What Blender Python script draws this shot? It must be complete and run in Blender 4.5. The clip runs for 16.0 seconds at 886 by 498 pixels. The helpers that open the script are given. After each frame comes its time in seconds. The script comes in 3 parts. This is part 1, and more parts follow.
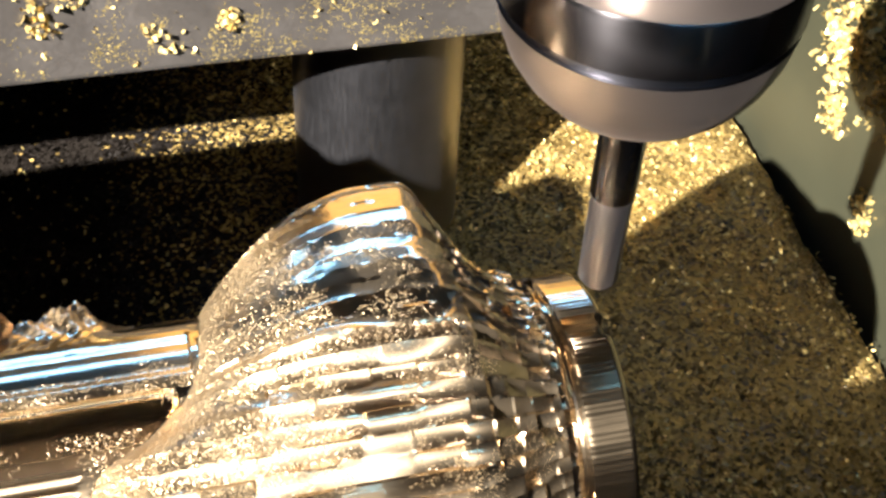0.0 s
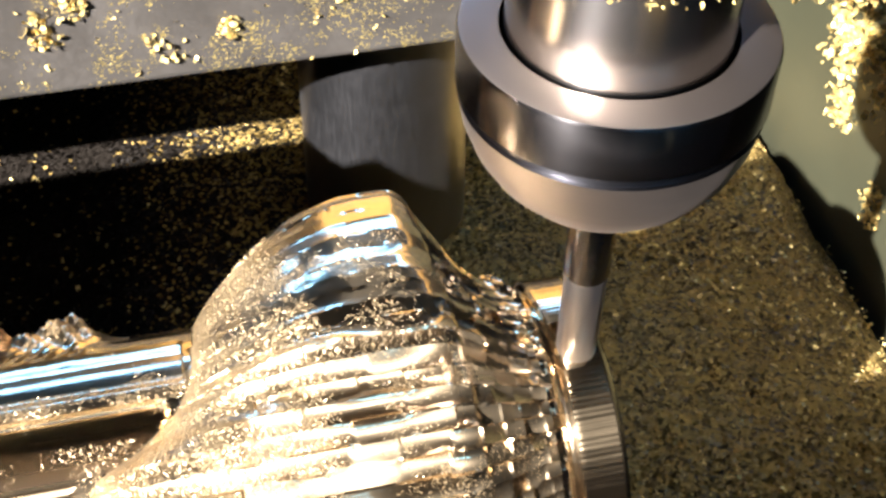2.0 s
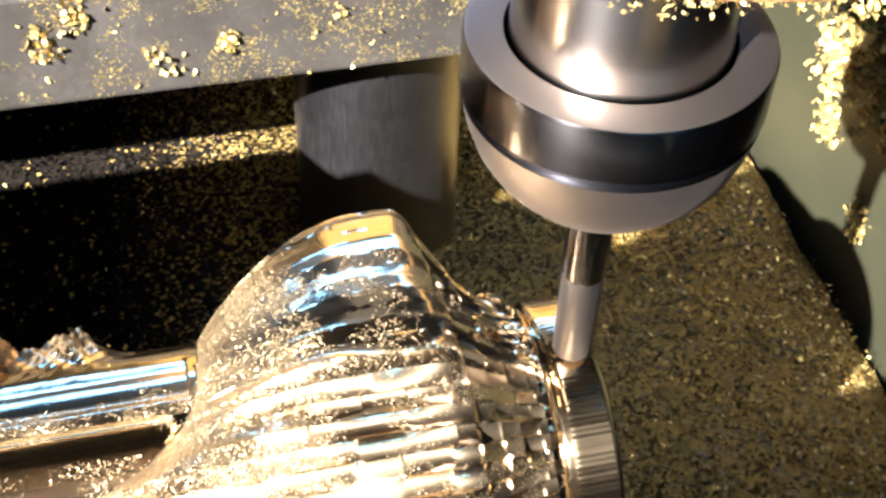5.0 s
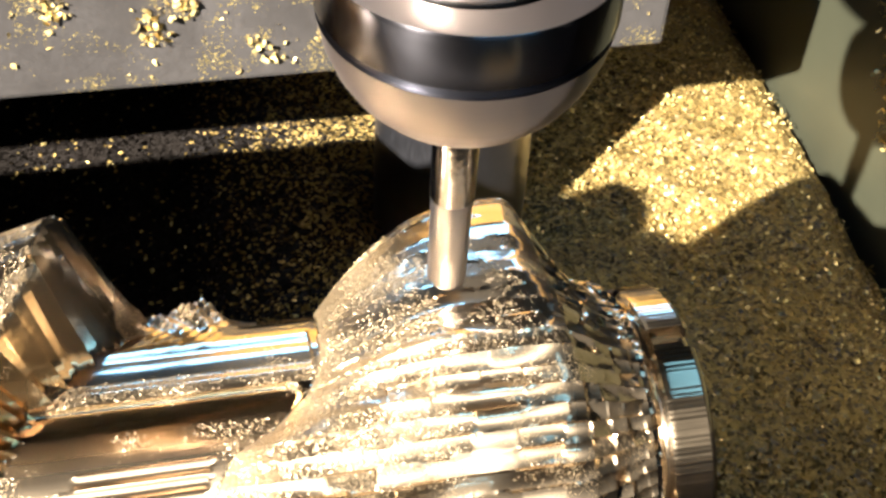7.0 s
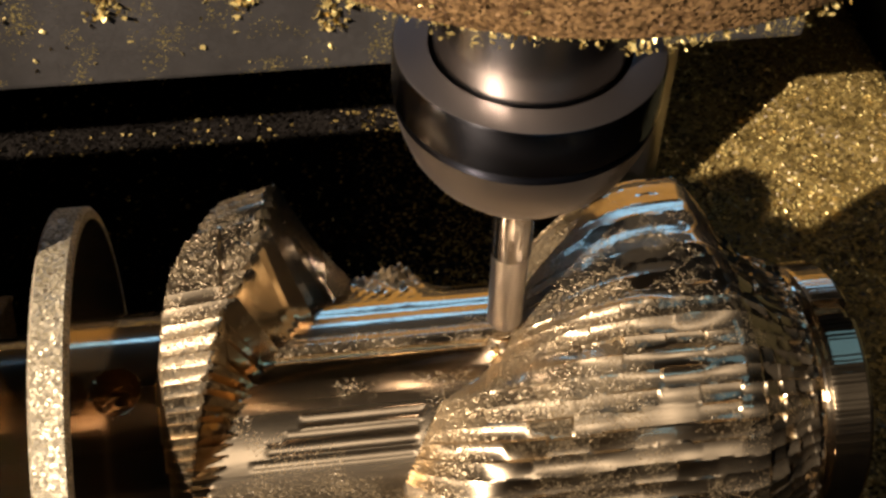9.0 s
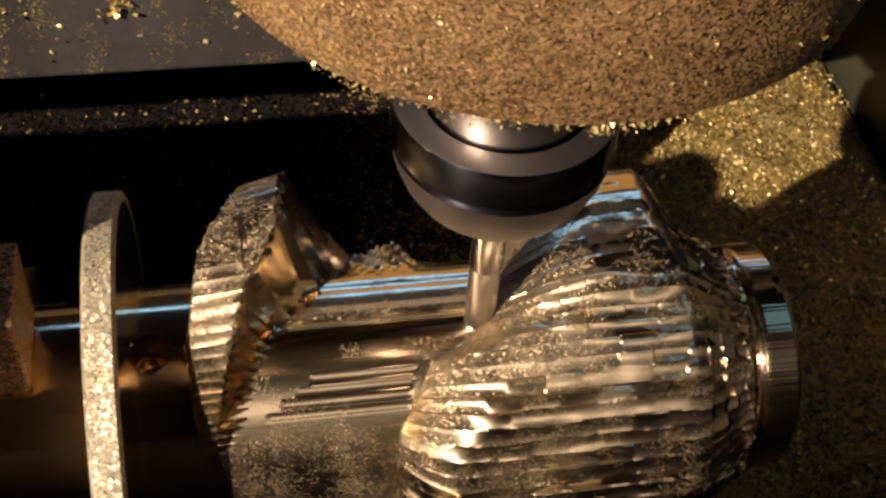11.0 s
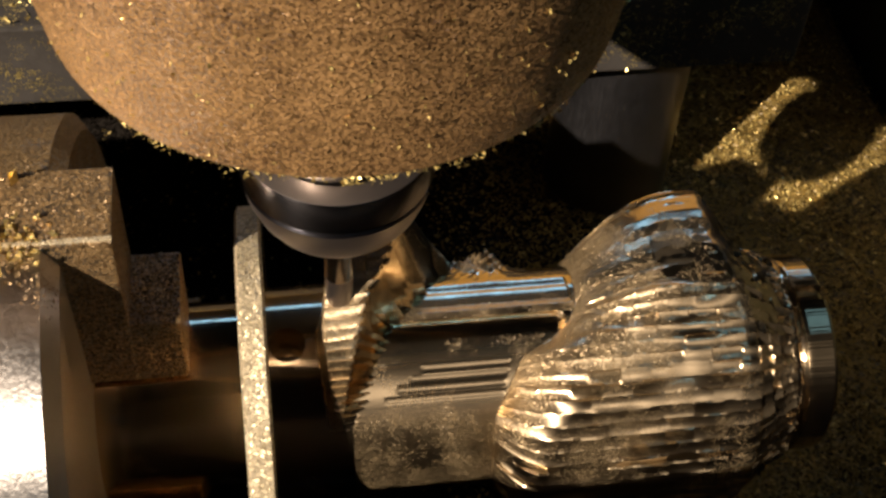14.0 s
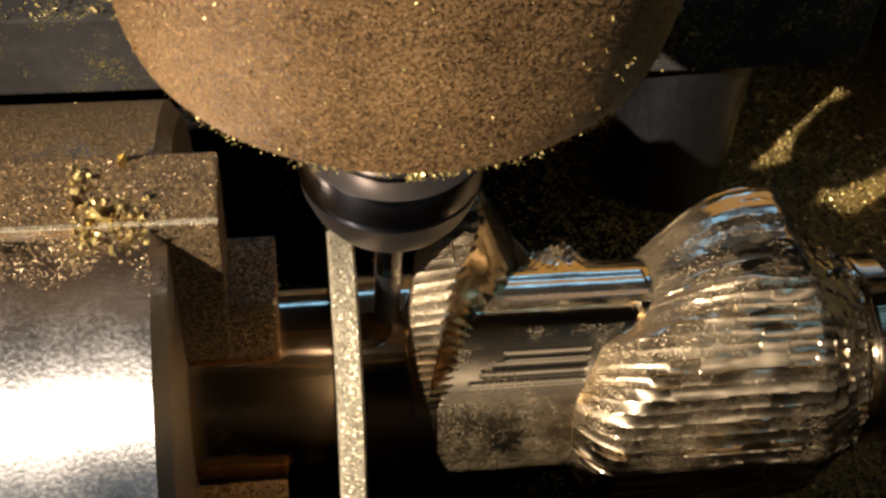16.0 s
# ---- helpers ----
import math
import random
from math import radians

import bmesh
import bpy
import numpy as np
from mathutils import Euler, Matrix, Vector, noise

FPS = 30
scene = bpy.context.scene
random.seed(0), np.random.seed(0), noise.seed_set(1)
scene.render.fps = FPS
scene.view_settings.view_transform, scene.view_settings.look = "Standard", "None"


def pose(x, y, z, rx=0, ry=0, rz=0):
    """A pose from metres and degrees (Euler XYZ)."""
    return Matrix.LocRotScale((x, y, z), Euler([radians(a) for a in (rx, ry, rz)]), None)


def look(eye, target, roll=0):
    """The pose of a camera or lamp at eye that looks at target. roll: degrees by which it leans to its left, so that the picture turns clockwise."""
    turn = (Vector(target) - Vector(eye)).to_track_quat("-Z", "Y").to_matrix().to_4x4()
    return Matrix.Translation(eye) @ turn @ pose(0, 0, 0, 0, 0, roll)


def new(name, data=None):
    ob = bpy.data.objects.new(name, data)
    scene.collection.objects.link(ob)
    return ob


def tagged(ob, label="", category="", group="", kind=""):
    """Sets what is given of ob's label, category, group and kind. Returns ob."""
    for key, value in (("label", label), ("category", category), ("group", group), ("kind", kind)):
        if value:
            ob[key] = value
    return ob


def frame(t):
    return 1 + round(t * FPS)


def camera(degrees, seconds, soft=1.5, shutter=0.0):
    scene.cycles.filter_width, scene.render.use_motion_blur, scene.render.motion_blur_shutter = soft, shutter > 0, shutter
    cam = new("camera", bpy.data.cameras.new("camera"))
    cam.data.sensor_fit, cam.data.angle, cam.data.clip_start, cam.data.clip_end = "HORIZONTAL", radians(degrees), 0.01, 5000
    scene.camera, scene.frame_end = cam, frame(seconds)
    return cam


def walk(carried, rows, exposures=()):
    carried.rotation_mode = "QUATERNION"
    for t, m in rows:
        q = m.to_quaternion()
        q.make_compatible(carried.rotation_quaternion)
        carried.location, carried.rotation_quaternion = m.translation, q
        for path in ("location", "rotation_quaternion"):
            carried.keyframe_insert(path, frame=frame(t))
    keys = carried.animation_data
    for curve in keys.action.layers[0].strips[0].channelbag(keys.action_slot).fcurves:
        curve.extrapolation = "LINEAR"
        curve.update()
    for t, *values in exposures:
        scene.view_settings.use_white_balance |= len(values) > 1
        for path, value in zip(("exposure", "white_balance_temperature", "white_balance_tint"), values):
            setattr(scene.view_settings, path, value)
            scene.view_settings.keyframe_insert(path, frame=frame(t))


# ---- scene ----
cam = camera(36.97, 16.0, soft=2.9)
PATH = [
    (0.0, pose(-0.02395, -0.09622, 0.13596, 44.77, -2.48, -13.58)),
    (0.5, pose(-0.02212, -0.09623, 0.13708, 44.42, -1.72, -13.63)),
    (1.0, pose(-0.02050, -0.09647, 0.13701, 44.47, -1.15, -13.55)),
    (1.5, pose(-0.02050, -0.09689, 0.13794, 44.50, -1.34, -13.42)),
    (2.0, pose(-0.01906, -0.09704, 0.13822, 44.45, -0.87, -13.30)),
    (2.5, pose(-0.01973, -0.09719, 0.13814, 44.61, -1.05, -13.47)),
    (3.0, pose(-0.01973, -0.09688, 0.13768, 44.71, -0.97, -13.57)),
    (3.5, pose(-0.01954, -0.09683, 0.13798, 44.69, -0.82, -13.74)),
    (4.0, pose(-0.02049, -0.09683, 0.13817, 44.83, -1.08, -13.92)),
    (6.5, pose(-0.02534, -0.09990, 0.14853, 43.66, -2.73, -11.80)),
    (7.0, pose(-0.03478, -0.10172, 0.14759, 44.15, -2.81, -11.26)),
    (7.5, pose(-0.04472, -0.10212, 0.14719, 44.17, -3.01, -10.54)),
    (8.0, pose(-0.05133, -0.10463, 0.15034, 43.90, -2.79, -9.32)),
    (8.5, pose(-0.05210, -0.10791, 0.15462, 43.41, -1.80, -8.23)),
    (9.0, pose(-0.05319, -0.11191, 0.15821, 43.30, -1.58, -8.13)),
    (11.5, pose(-0.06293, -0.13033, 0.18665, 41.03, -3.63, -9.35)),
    (12.0, pose(-0.06327, -0.13184, 0.19324, 40.17, -3.53, -9.33)),
    (12.5, pose(-0.06544, -0.13417, 0.19706, 40.07, -3.73, -9.14)),
    (13.0, pose(-0.06989, -0.13974, 0.20480, 40.49, -3.61, -8.88)),
    (13.5, pose(-0.07498, -0.14313, 0.20840, 40.73, -3.53, -8.46)),
    (14.0, pose(-0.07711, -0.14564, 0.20988, 40.86, -2.74, -7.70)),
    (14.5, pose(-0.08228, -0.14300, 0.21152, 40.04, -2.83, -7.16)),
    (15.0, pose(-0.08475, -0.14428, 0.21143, 40.20, -2.54, -6.56)),
    (15.5, pose(-0.08773, -0.14577, 0.21212, 40.28, -2.73, -6.33)),
    (16.0, pose(-0.08991, -0.15004, 0.21286, 40.82, -2.87, -6.28)),
]
EXPOSURES = [(0.0, 2.8, 5450, 13), (0.6, 2.95, 5400, 13), (3.5, 3.05, 5350, 13), (6.4, 3.15, 5350, 13), (7.0, 3.05, 5450, 13), (7.5, 1.95, 5900, 15), (8.0, 0.95, 6050, 19), (9.0, 0.8, 6150, 18),
             (11.5, 0.8, 6400, 19), (12.7, 0.8, 6450, 18), (13.5, 0.85, 6250, 16), (14.5, 0.8, 6600, 18), (15.5, 0.75, 6000, 16), (16.0, 0.75, 5950, 14)]
walk(cam, PATH, EXPOSURES)

# ---- light: low sun from the open side, a dim sky, dark machine housing all round ----
SUN_AZ = (math.cos(radians(40.5)), math.sin(radians(40.5)))          # the way the sunlight travels over the table
SUN_EL = radians(33.6)
world = bpy.data.worlds.new("world")
scene.world = world
world.use_nodes = True
wn = world.node_tree.nodes
sky = wn.new("ShaderNodeTexSky")
sky.sky_type = "NISHITA"
sky.sun_disc = False
sky.sun_elevation = SUN_EL
sky.sun_rotation = math.atan2(-SUN_AZ[0], -SUN_AZ[1])
wn["Background"].inputs["Strength"].default_value = 0.006
world.node_tree.links.new(sky.outputs["Color"], wn["Background"].inputs["Color"])
sun_data = bpy.data.lights.new("sun", "SUN")
sun_data.energy = 5.0
sun_data.angle = radians(0.6)
sun_data.color = (1.0, 0.89, 0.74)
sun = new("sun", sun_data)
sun.matrix_world = look((0, 0, 0), (SUN_AZ[0] * math.cos(SUN_EL), SUN_AZ[1] * math.cos(SUN_EL), -math.sin(SUN_EL)))

CM = 0.01

# daylight in the openings of the housing: the slot behind, the skylight and the front window
for place, target, wide, high, watts, tone in (((0.03, 0.345, 0.155), (0.03, 0.0, 0.155), 0.34, 0.026, 0.045, (0.22, 0.52, 1.0)),
                                               ((0.47, -0.05, 0.99), (0.47, -0.05, 0.0), 0.25, 0.39, 0.07, (0.28, 0.66, 1.0)),
                                               ((0.15, -0.595, 0.24), (0.15, 0.0, 0.24), 0.50, 0.05, 0.062, (0.26, 0.66, 1.0))):
    daylight = bpy.data.lights.new("daylight", "AREA")
    daylight.shape, daylight.size, daylight.size_y = "RECTANGLE", wide, high
    daylight.energy = watts
    daylight.color = tone
    new("daylight", daylight).matrix_world = look(place, target)



# ---- materials ----
def material(name):
    m = bpy.data.materials.new(name)
    m.use_nodes = True
    return m, m.node_tree.nodes, m.node_tree.links, m.node_tree.nodes["Principled BSDF"]


def ramp(nodes, stops):
    r = nodes.new("ShaderNodeValToRGB")
    while len(r.color_ramp.elements) < len(stops):
        r.color_ramp.elements.new(0.5)
    for e, (p, c) in zip(r.color_ramp.elements, stops):
        e.position = p
        e.color = (*c, 1) if len(c) == 3 else c
    return r


def tex(nodes, links, kind, scale, coord="Object", stretch=None, **inputs):
    co = nodes.new("ShaderNodeTexCoord")
    t = nodes.new(kind)
    t.inputs["Scale"].default_value = scale
    src = co.outputs[coord]
    if stretch:
        mp = nodes.new("ShaderNodeMapping")
        mp.inputs["Scale"].default_value = stretch
        links.new(src, mp.inputs["Vector"])
        src = mp.outputs["Vector"]
    links.new(src, t.inputs["Vector"])
    for k, v in inputs.items():
        t.inputs[k].default_value = v
    return t


def math_node(nodes, links, op, a, b):
    n = nodes.new("ShaderNodeMath")
    n.operation = op
    for i, v in enumerate((a, b)):
        if isinstance(v, (int, float)):
            n.inputs[i].default_value = v
        else:
            links.new(v, n.inputs[i])
    return n.outputs[0]


def glitter_normal(nodes, links, cells, amount):
    """A normal that is turned at random from grain to grain."""
    geo = nodes.new("ShaderNodeNewGeometry")
    sub = nodes.new("ShaderNodeVectorMath")
    sub.operation = "SUBTRACT"
    sub.inputs[1].default_value = (0.5, 0.5, 0.5)
    links.new(cells.outputs["Color"], sub.inputs[0])
    sc = nodes.new("ShaderNodeVectorMath")
    sc.operation = "SCALE"
    links.new(sub.outputs[0], sc.inputs[0])
    if isinstance(amount, (int, float)):
        sc.inputs["Scale"].default_value = amount
    else:
        links.new(amount, sc.inputs["Scale"])
    add = nodes.new("ShaderNodeVectorMath")
    links.new(geo.outputs["Normal"], add.inputs[0])
    links.new(sc.outputs[0], add.inputs[1])
    nor = nodes.new("ShaderNodeVectorMath")
    nor.operation = "NORMALIZE"
    links.new(add.outputs[0], nor.inputs[0])
    return nor.outputs[0]


def chip_material(name, dark, light, grain=1500, rough=0.42, turn=1.2, metal=0.4, thin=False):
    """A bed of fine metal swarf: every grain has its own tilt and tone."""
    m, n, l, p = material(name)
    cells = tex(n, l, "ShaderNodeTexVoronoi", grain)
    sep = n.new("ShaderNodeSeparateColor")
    l.new(cells.outputs["Color"], sep.inputs["Color"])
    big = tex(n, l, "ShaderNodeTexNoise", 90, Detail=4.0)
    mix = math_node(n, l, "MULTIPLY_ADD", sep.outputs[0], 0.6)
    mix.node.inputs[2].default_value = 0.0
    both = math_node(n, l, "ADD", mix, math_node(n, l, "MULTIPLY", big.outputs["Fac"], 0.45))
    r = ramp(n, [(0.18, dark), (0.75, light)])
    l.new(both, r.inputs["Fac"])
    base = r.outputs["Color"]
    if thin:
        # chips thin out towards -x; shade under the bar is put in as near-black
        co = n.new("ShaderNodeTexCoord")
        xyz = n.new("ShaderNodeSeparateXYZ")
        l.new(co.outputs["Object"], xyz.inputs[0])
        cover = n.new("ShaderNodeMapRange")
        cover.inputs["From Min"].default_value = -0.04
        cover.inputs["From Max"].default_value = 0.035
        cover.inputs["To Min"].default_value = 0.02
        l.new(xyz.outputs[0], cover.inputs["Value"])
        bar_shade = n.new("ShaderNodeMix")
        bar_shade.data_type = "RGBA"
        bar_shade.inputs["A"].default_value = (0.010, 0.008, 0.006, 1)
        l.new(math_node(n, l, "LESS_THAN", sep.outputs[2], cover.outputs["Result"]), bar_shade.inputs["Factor"])
        l.new(base, bar_shade.inputs["B"])
        base = bar_shade.outputs["Result"]
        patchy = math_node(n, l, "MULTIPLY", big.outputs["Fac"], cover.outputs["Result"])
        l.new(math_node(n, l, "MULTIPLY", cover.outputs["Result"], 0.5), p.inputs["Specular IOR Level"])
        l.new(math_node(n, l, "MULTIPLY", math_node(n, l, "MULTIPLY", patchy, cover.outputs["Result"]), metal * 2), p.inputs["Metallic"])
    else:
        p.inputs["Metallic"].default_value = metal
    l.new(base, p.inputs["Base Color"])
    p.inputs["Roughness"].default_value = rough
    l.new(glitter_normal(n, l, cells, turn), p.inputs["Normal"])
    return m


def metal_material(name, colour, rough, brush=None, dust=None, dust_colour=(0.42, 0.29, 0.10), stain=0.25, bump=0.15, grain=3000, haze=0.0, settle=0.0, film=False, var=1.0, marks=None, metal=1.0):
    """Cut metal with fine tool marks, stains and, where asked, a film of swarf grains."""
    m, n, l, p = material(name)
    top = p.outputs[0]
    stains = tex(n, l, "ShaderNodeTexNoise", 60, Detail=5.0, Roughness=0.6)
    fine = tex(n, l, "ShaderNodeTexNoise", 1400, stretch=brush or (1, 1, 1), Detail=3.0)
    dark = tuple(c * (1 - stain) for c in colour)
    r = ramp(n, [(0.3, dark), (0.7, colour)])
    l.new(stains.outputs["Fac"], r.inputs["Fac"])
    rr = n.new("ShaderNodeMapRange")
    rr.inputs["To Min"].default_value = rough * (1 - 0.3 * var)
    rr.inputs["To Max"].default_value = rough * (1 + 0.4 * var)
    l.new(math_node(n, l, "MULTIPLY", stains.outputs["Fac"], fine.outputs["Fac"]), rr.inputs["Value"])
    rr.inputs["From Min"].default_value = 0.1
    rr.inputs["From Max"].default_value = 0.45
    b = n.new("ShaderNodeBump")
    b.inputs["Strength"].default_value = bump
    b.inputs["Distance"].default_value = 0.0003
    l.new(fine.outputs["Fac"], b.inputs["Height"])
    p.inputs["Metallic"].default_value = metal
    if marks:
        # tool marks spread the shine along this axis
        along = n.new("ShaderNodeCombineXYZ")
        for i in range(3):
            along.inputs[i].default_value = marks[i]
        p.inputs["Anisotropic"].default_value = 0.8
        l.new(along.outputs[0], p.inputs["Tangent"])
    l.new(r.outputs["Color"], p.inputs["Base Color"])
    l.new(rr.outputs["Result"], p.inputs["Roughness"])
    l.new(b.outputs["Normal"], p.inputs["Normal"])
    if haze > 0:
        # part of the surface scatters more widely, as cut metal does
        h = n.new("ShaderNodeBsdfPrincipled")
        h.inputs["Metallic"].default_value = 1.0
        if marks:
            h.inputs["Anisotropic"].default_value = 0.8
            l.new(along.outputs[0], h.inputs["Tangent"])
        h.inputs["Roughness"].default_value = 0.38
        l.new(r.outputs["Color"], h.inputs["Base Color"])
        l.new(b.outputs["Normal"], h.inputs["Normal"])
        hm = n.new("ShaderNodeMixShader")
        hm.inputs[0].default_value = haze
        if film:
            at = n.new("ShaderNodeAttribute")
            at.attribute_name = "film"
            l.new(math_node(n, l, "ADD", math_node(n, l, "MULTIPLY", at.outputs["Fac"], 0.48), haze), hm.inputs[0])
        l.new(p.outputs[0], hm.inputs[1])
        l.new(h.outputs[0], hm.inputs[2])
        top = hm.outputs[0]
        l.new(top, n["Material Output"].inputs["Surface"])
    if dust is not None:
        q = n.new("ShaderNodeBsdfPrincipled")
        cells = tex(n, l, "ShaderNodeTexVoronoi", grain)
        sep = n.new("ShaderNodeSeparateColor")
        l.new(cells.outputs["Color"], sep.inputs["Color"])
        dr = ramp(n, [(0.0, tuple(c * 0.15 for c in dust_colour)), (1.0, dust_colour)])
        l.new(sep.outputs[0], dr.inputs["Fac"])
        l.new(dr.outputs["Color"], q.inputs["Base Color"])
        q.inputs["Metallic"].default_value = 0.55
        q.inputs["Roughness"].default_value = 0.4
        l.new(glitter_normal(n, l, cells, 1.2), q.inputs["Normal"])
        patch = tex(n, l, "ShaderNodeTexNoise", 130, Detail=4.0)
        # a grain lies where its own number is under the local density
        dens = math_node(n, l, "ADD", math_node(n, l, "MULTIPLY", math_node(n, l, "SUBTRACT", patch.outputs["Fac"], 0.5), 1.6), dust)
        if film:
            dens = math_node(n, l, "ADD", dens, math_node(n, l, "MULTIPLY", at.outputs["Fac"], 0.62))
        if settle > 0:
            co = n.new("ShaderNodeTexCoord")
            xyz = n.new("ShaderNodeSeparateXYZ")
            l.new(co.outputs["Object"], xyz.inputs[0])
            lie = math_node(n, l, "ADD", xyz.outputs[2], math_node(n, l, "MULTIPLY", xyz.outputs[1], 0.8))
            dens = math_node(n, l, "ADD", dens, math_node(n, l, "MULTIPLY", math_node(n, l, "SUBTRACT", lie, 0.047), settle))
        fac = math_node(n, l, "LESS_THAN", sep.outputs[1], dens)
        mix = n.new("ShaderNodeMixShader")
        l.new(fac, mix.inputs[0])
        l.new(top, mix.inputs[1])
        l.new(q.outputs[0], mix.inputs[2])
        l.new(mix.outputs[0], n["Material Output"].inputs["Surface"])
    return m


BRASS = metal_material("cut_brass", (0.80, 0.61, 0.365), 0.115, brush=(0.15, 1, 1), dust=-0.22, dust_colour=(0.62, 0.44, 0.22), grain=7200, haze=0.07, bump=0.05, film=True, marks=(1, 0, 0))
BRASS_DISC = chip_material("dusty_brass", (0.28, 0.21, 0.10), (0.80, 0.66, 0.42), grain=3000, rough=0.42, turn=0.9, metal=0.45)
STEEL = metal_material("steel", (0.52, 0.47, 0.42), 0.22, brush=(0.03, 0.03, 2), stain=0.04, bump=0.0, var=0.25, marks=(0, 0, 1))
DARK_STEEL = metal_material("dark_steel", (0.11, 0.105, 0.11), 0.30, brush=(0.03, 0.03, 2), stain=0.05, bump=0.0, var=0.25, marks=(0, 0, 1))
BAND_STEEL = metal_material("band_steel", (0.20, 0.18, 0.17), 0.2, brush=(0.03, 0.03, 2), stain=0.05, bump=0.0, var=0.25, marks=(0, 0, 1))
NUT_FACE = metal_material("blurred_nut_steel", (0.27, 0.225, 0.19), 0.45, brush=(0.03, 0.03, 2), stain=0.04, bump=0.0, var=0.25)
CARBIDE = metal_material("carbide", (0.42, 0.39, 0.38), 0.16, stain=0.1)
FLUTED = metal_material("spinning_flutes", (0.36, 0.33, 0.31), 0.36, stain=0.0, bump=0.0, var=0.2)
PLATE = metal_material("dull_plate", (0.08, 0.069, 0.056), 0.5, metal=0.4, dust=0.02, dust_colour=(0.62, 0.46, 0.14), stain=0.35)
CHUCK = metal_material("chuck_steel", (0.64, 0.58, 0.50), 0.40, dust=0.34, grain=4200, settle=40.0, marks=(1, 0, 0), dust_colour=(0.60, 0.38, 0.16), stain=0.2)
CHUCK_DUSTY = metal_material("chuck_dusty", (0.50, 0.41, 0.30), 0.38, dust=0.78, grain=3600, dust_colour=(0.58, 0.36, 0.15), stain=0.2)
POST = metal_material("post_steel", (0.26, 0.245, 0.235), 0.36, brush=(1, 1, 0.15), stain=0.2, bump=0.02, var=0.3)
# thin also darkens the bed for the shade under the bar
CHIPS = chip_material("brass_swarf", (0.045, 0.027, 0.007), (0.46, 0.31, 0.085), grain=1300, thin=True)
CRUST = chip_material("swarf_crust", (0.055, 0.026, 0.009), (0.48, 0.27, 0.10), grain=3600, rough=0.40, turn=0.95, metal=0.35)
FLAKE = chip_material("swarf_flake", (0.34, 0.24, 0.07), (0.80, 0.60, 0.20), grain=700, rough=0.32, turn=0.5, metal=0.5)


def painted(name, colour, rough):
    m, n, l, p = material(name)
    s = tex(n, l, "ShaderNodeTexNoise", 25, Detail=5.0)
    r = ramp(n, [(0.3, tuple(c * 0.7 for c in colour)), (0.7, colour)])
    l.new(s.outputs["Fac"], r.inputs["Fac"])
    l.new(r.outputs["Color"], p.inputs["Base Color"])
    p.inputs["Roughness"].default_value = rough
    b = n.new("ShaderNodeBump")
    b.inputs["Strength"].default_value = 0.2
    b.inputs["Distance"].default_value = 0.0005
    l.new(s.outputs["Fac"], b.inputs["Height"])
    l.new(b.outputs["Normal"], p.inputs["Normal"])
    return m


WALL = painted("grey_green_paint", (0.034, 0.033, 0.017), 0.45)
HOUSING = painted("dark_housing", (0.016, 0.016, 0.016), 0.7)
# gold for an unseen panel, only to colour the reflections on the shaft
GOLD_REFLECTOR = painted("gold_reflector", (0.42, 0.27, 0.07), 0.6)


# ---- mesh helpers (all in centimetres) ----
def mesh_of(name, verts, faces, mat, smooth=True):
    me = bpy.data.meshes.new(name)
    v = np.asarray(verts, dtype=float) * CM
    me.from_pydata([tuple(p) for p in v], [], [tuple(int(i) for i in f) for f in faces])
    me.materials.append(mat)
    if smooth:
        me.polygons.foreach_set("use_smooth", [True] * len(me.polygons))
    me.update()
    return me


def thing(name, label, category, place=(0, 0, 0), kind="", group=""):
    ob = new(name)
    ob.location = Vector(place) * CM
    return tagged(ob, label, category, group, kind)


def part(name, me, parent, label=""):
    ob = new(name, me)
    ob.parent = parent
    return tagged(ob, label) if label else ob


def lathe(name, profile, mat, axis="z", n=96, sharp=35.0, caps=True):
    """A turned body from rows of (height, radius)."""
    k = len(profile)
    a = np.linspace(0, 2 * np.pi, n, endpoint=False)
    verts, faces = [], []
    for h, r in profile:
        for t in a:
            c, s = r * math.cos(t), r * math.sin(t)
            verts.append((c, s, h) if axis == "z" else (h, -c, s))
    for i in range(k - 1):
        for j in range(n):
            q = (i * n + j, i * n + (j + 1) % n, (i + 1) * n + (j + 1) % n, (i + 1) * n + j)
            faces.append(q if axis == "z" else q[::-1])
    for i, turn in ((0, -1), (k - 1, 1)):
        if caps and profile[i][1] > 1e-6:
            ring = [i * n + j for j in range(n)]
            faces.append(ring[:: turn if axis == "z" else -turn])
    me = mesh_of(name, verts, faces, mat)
    me.set_sharp_from_angle(angle=radians(sharp))
    return me


def block(name, lo, hi, mat, bevel=0.05, turn=None):
    bm = bmesh.new()
    bmesh.ops.create_cube(bm, size=1)
    lo, hi = Vector(lo), Vector(hi)
    for v in bm.verts:
        v.co = Vector([lo[i] + (v.co[i] + 0.5) * (hi[i] - lo[i]) for i in range(3)])
    if bevel:
        bmesh.ops.bevel(bm, geom=bm.edges[:], offset=bevel, segments=2, affect="EDGES", profile=0.6)
    if turn:
        bmesh.ops.transform(bm, matrix=turn, verts=bm.verts)
    bmesh.ops.scale(bm, vec=(CM, CM, CM), verts=bm.verts)
    me = bpy.data.meshes.new(name)
    bm.to_mesh(me)
    bm.free()
    me.materials.append(mat)
    return me


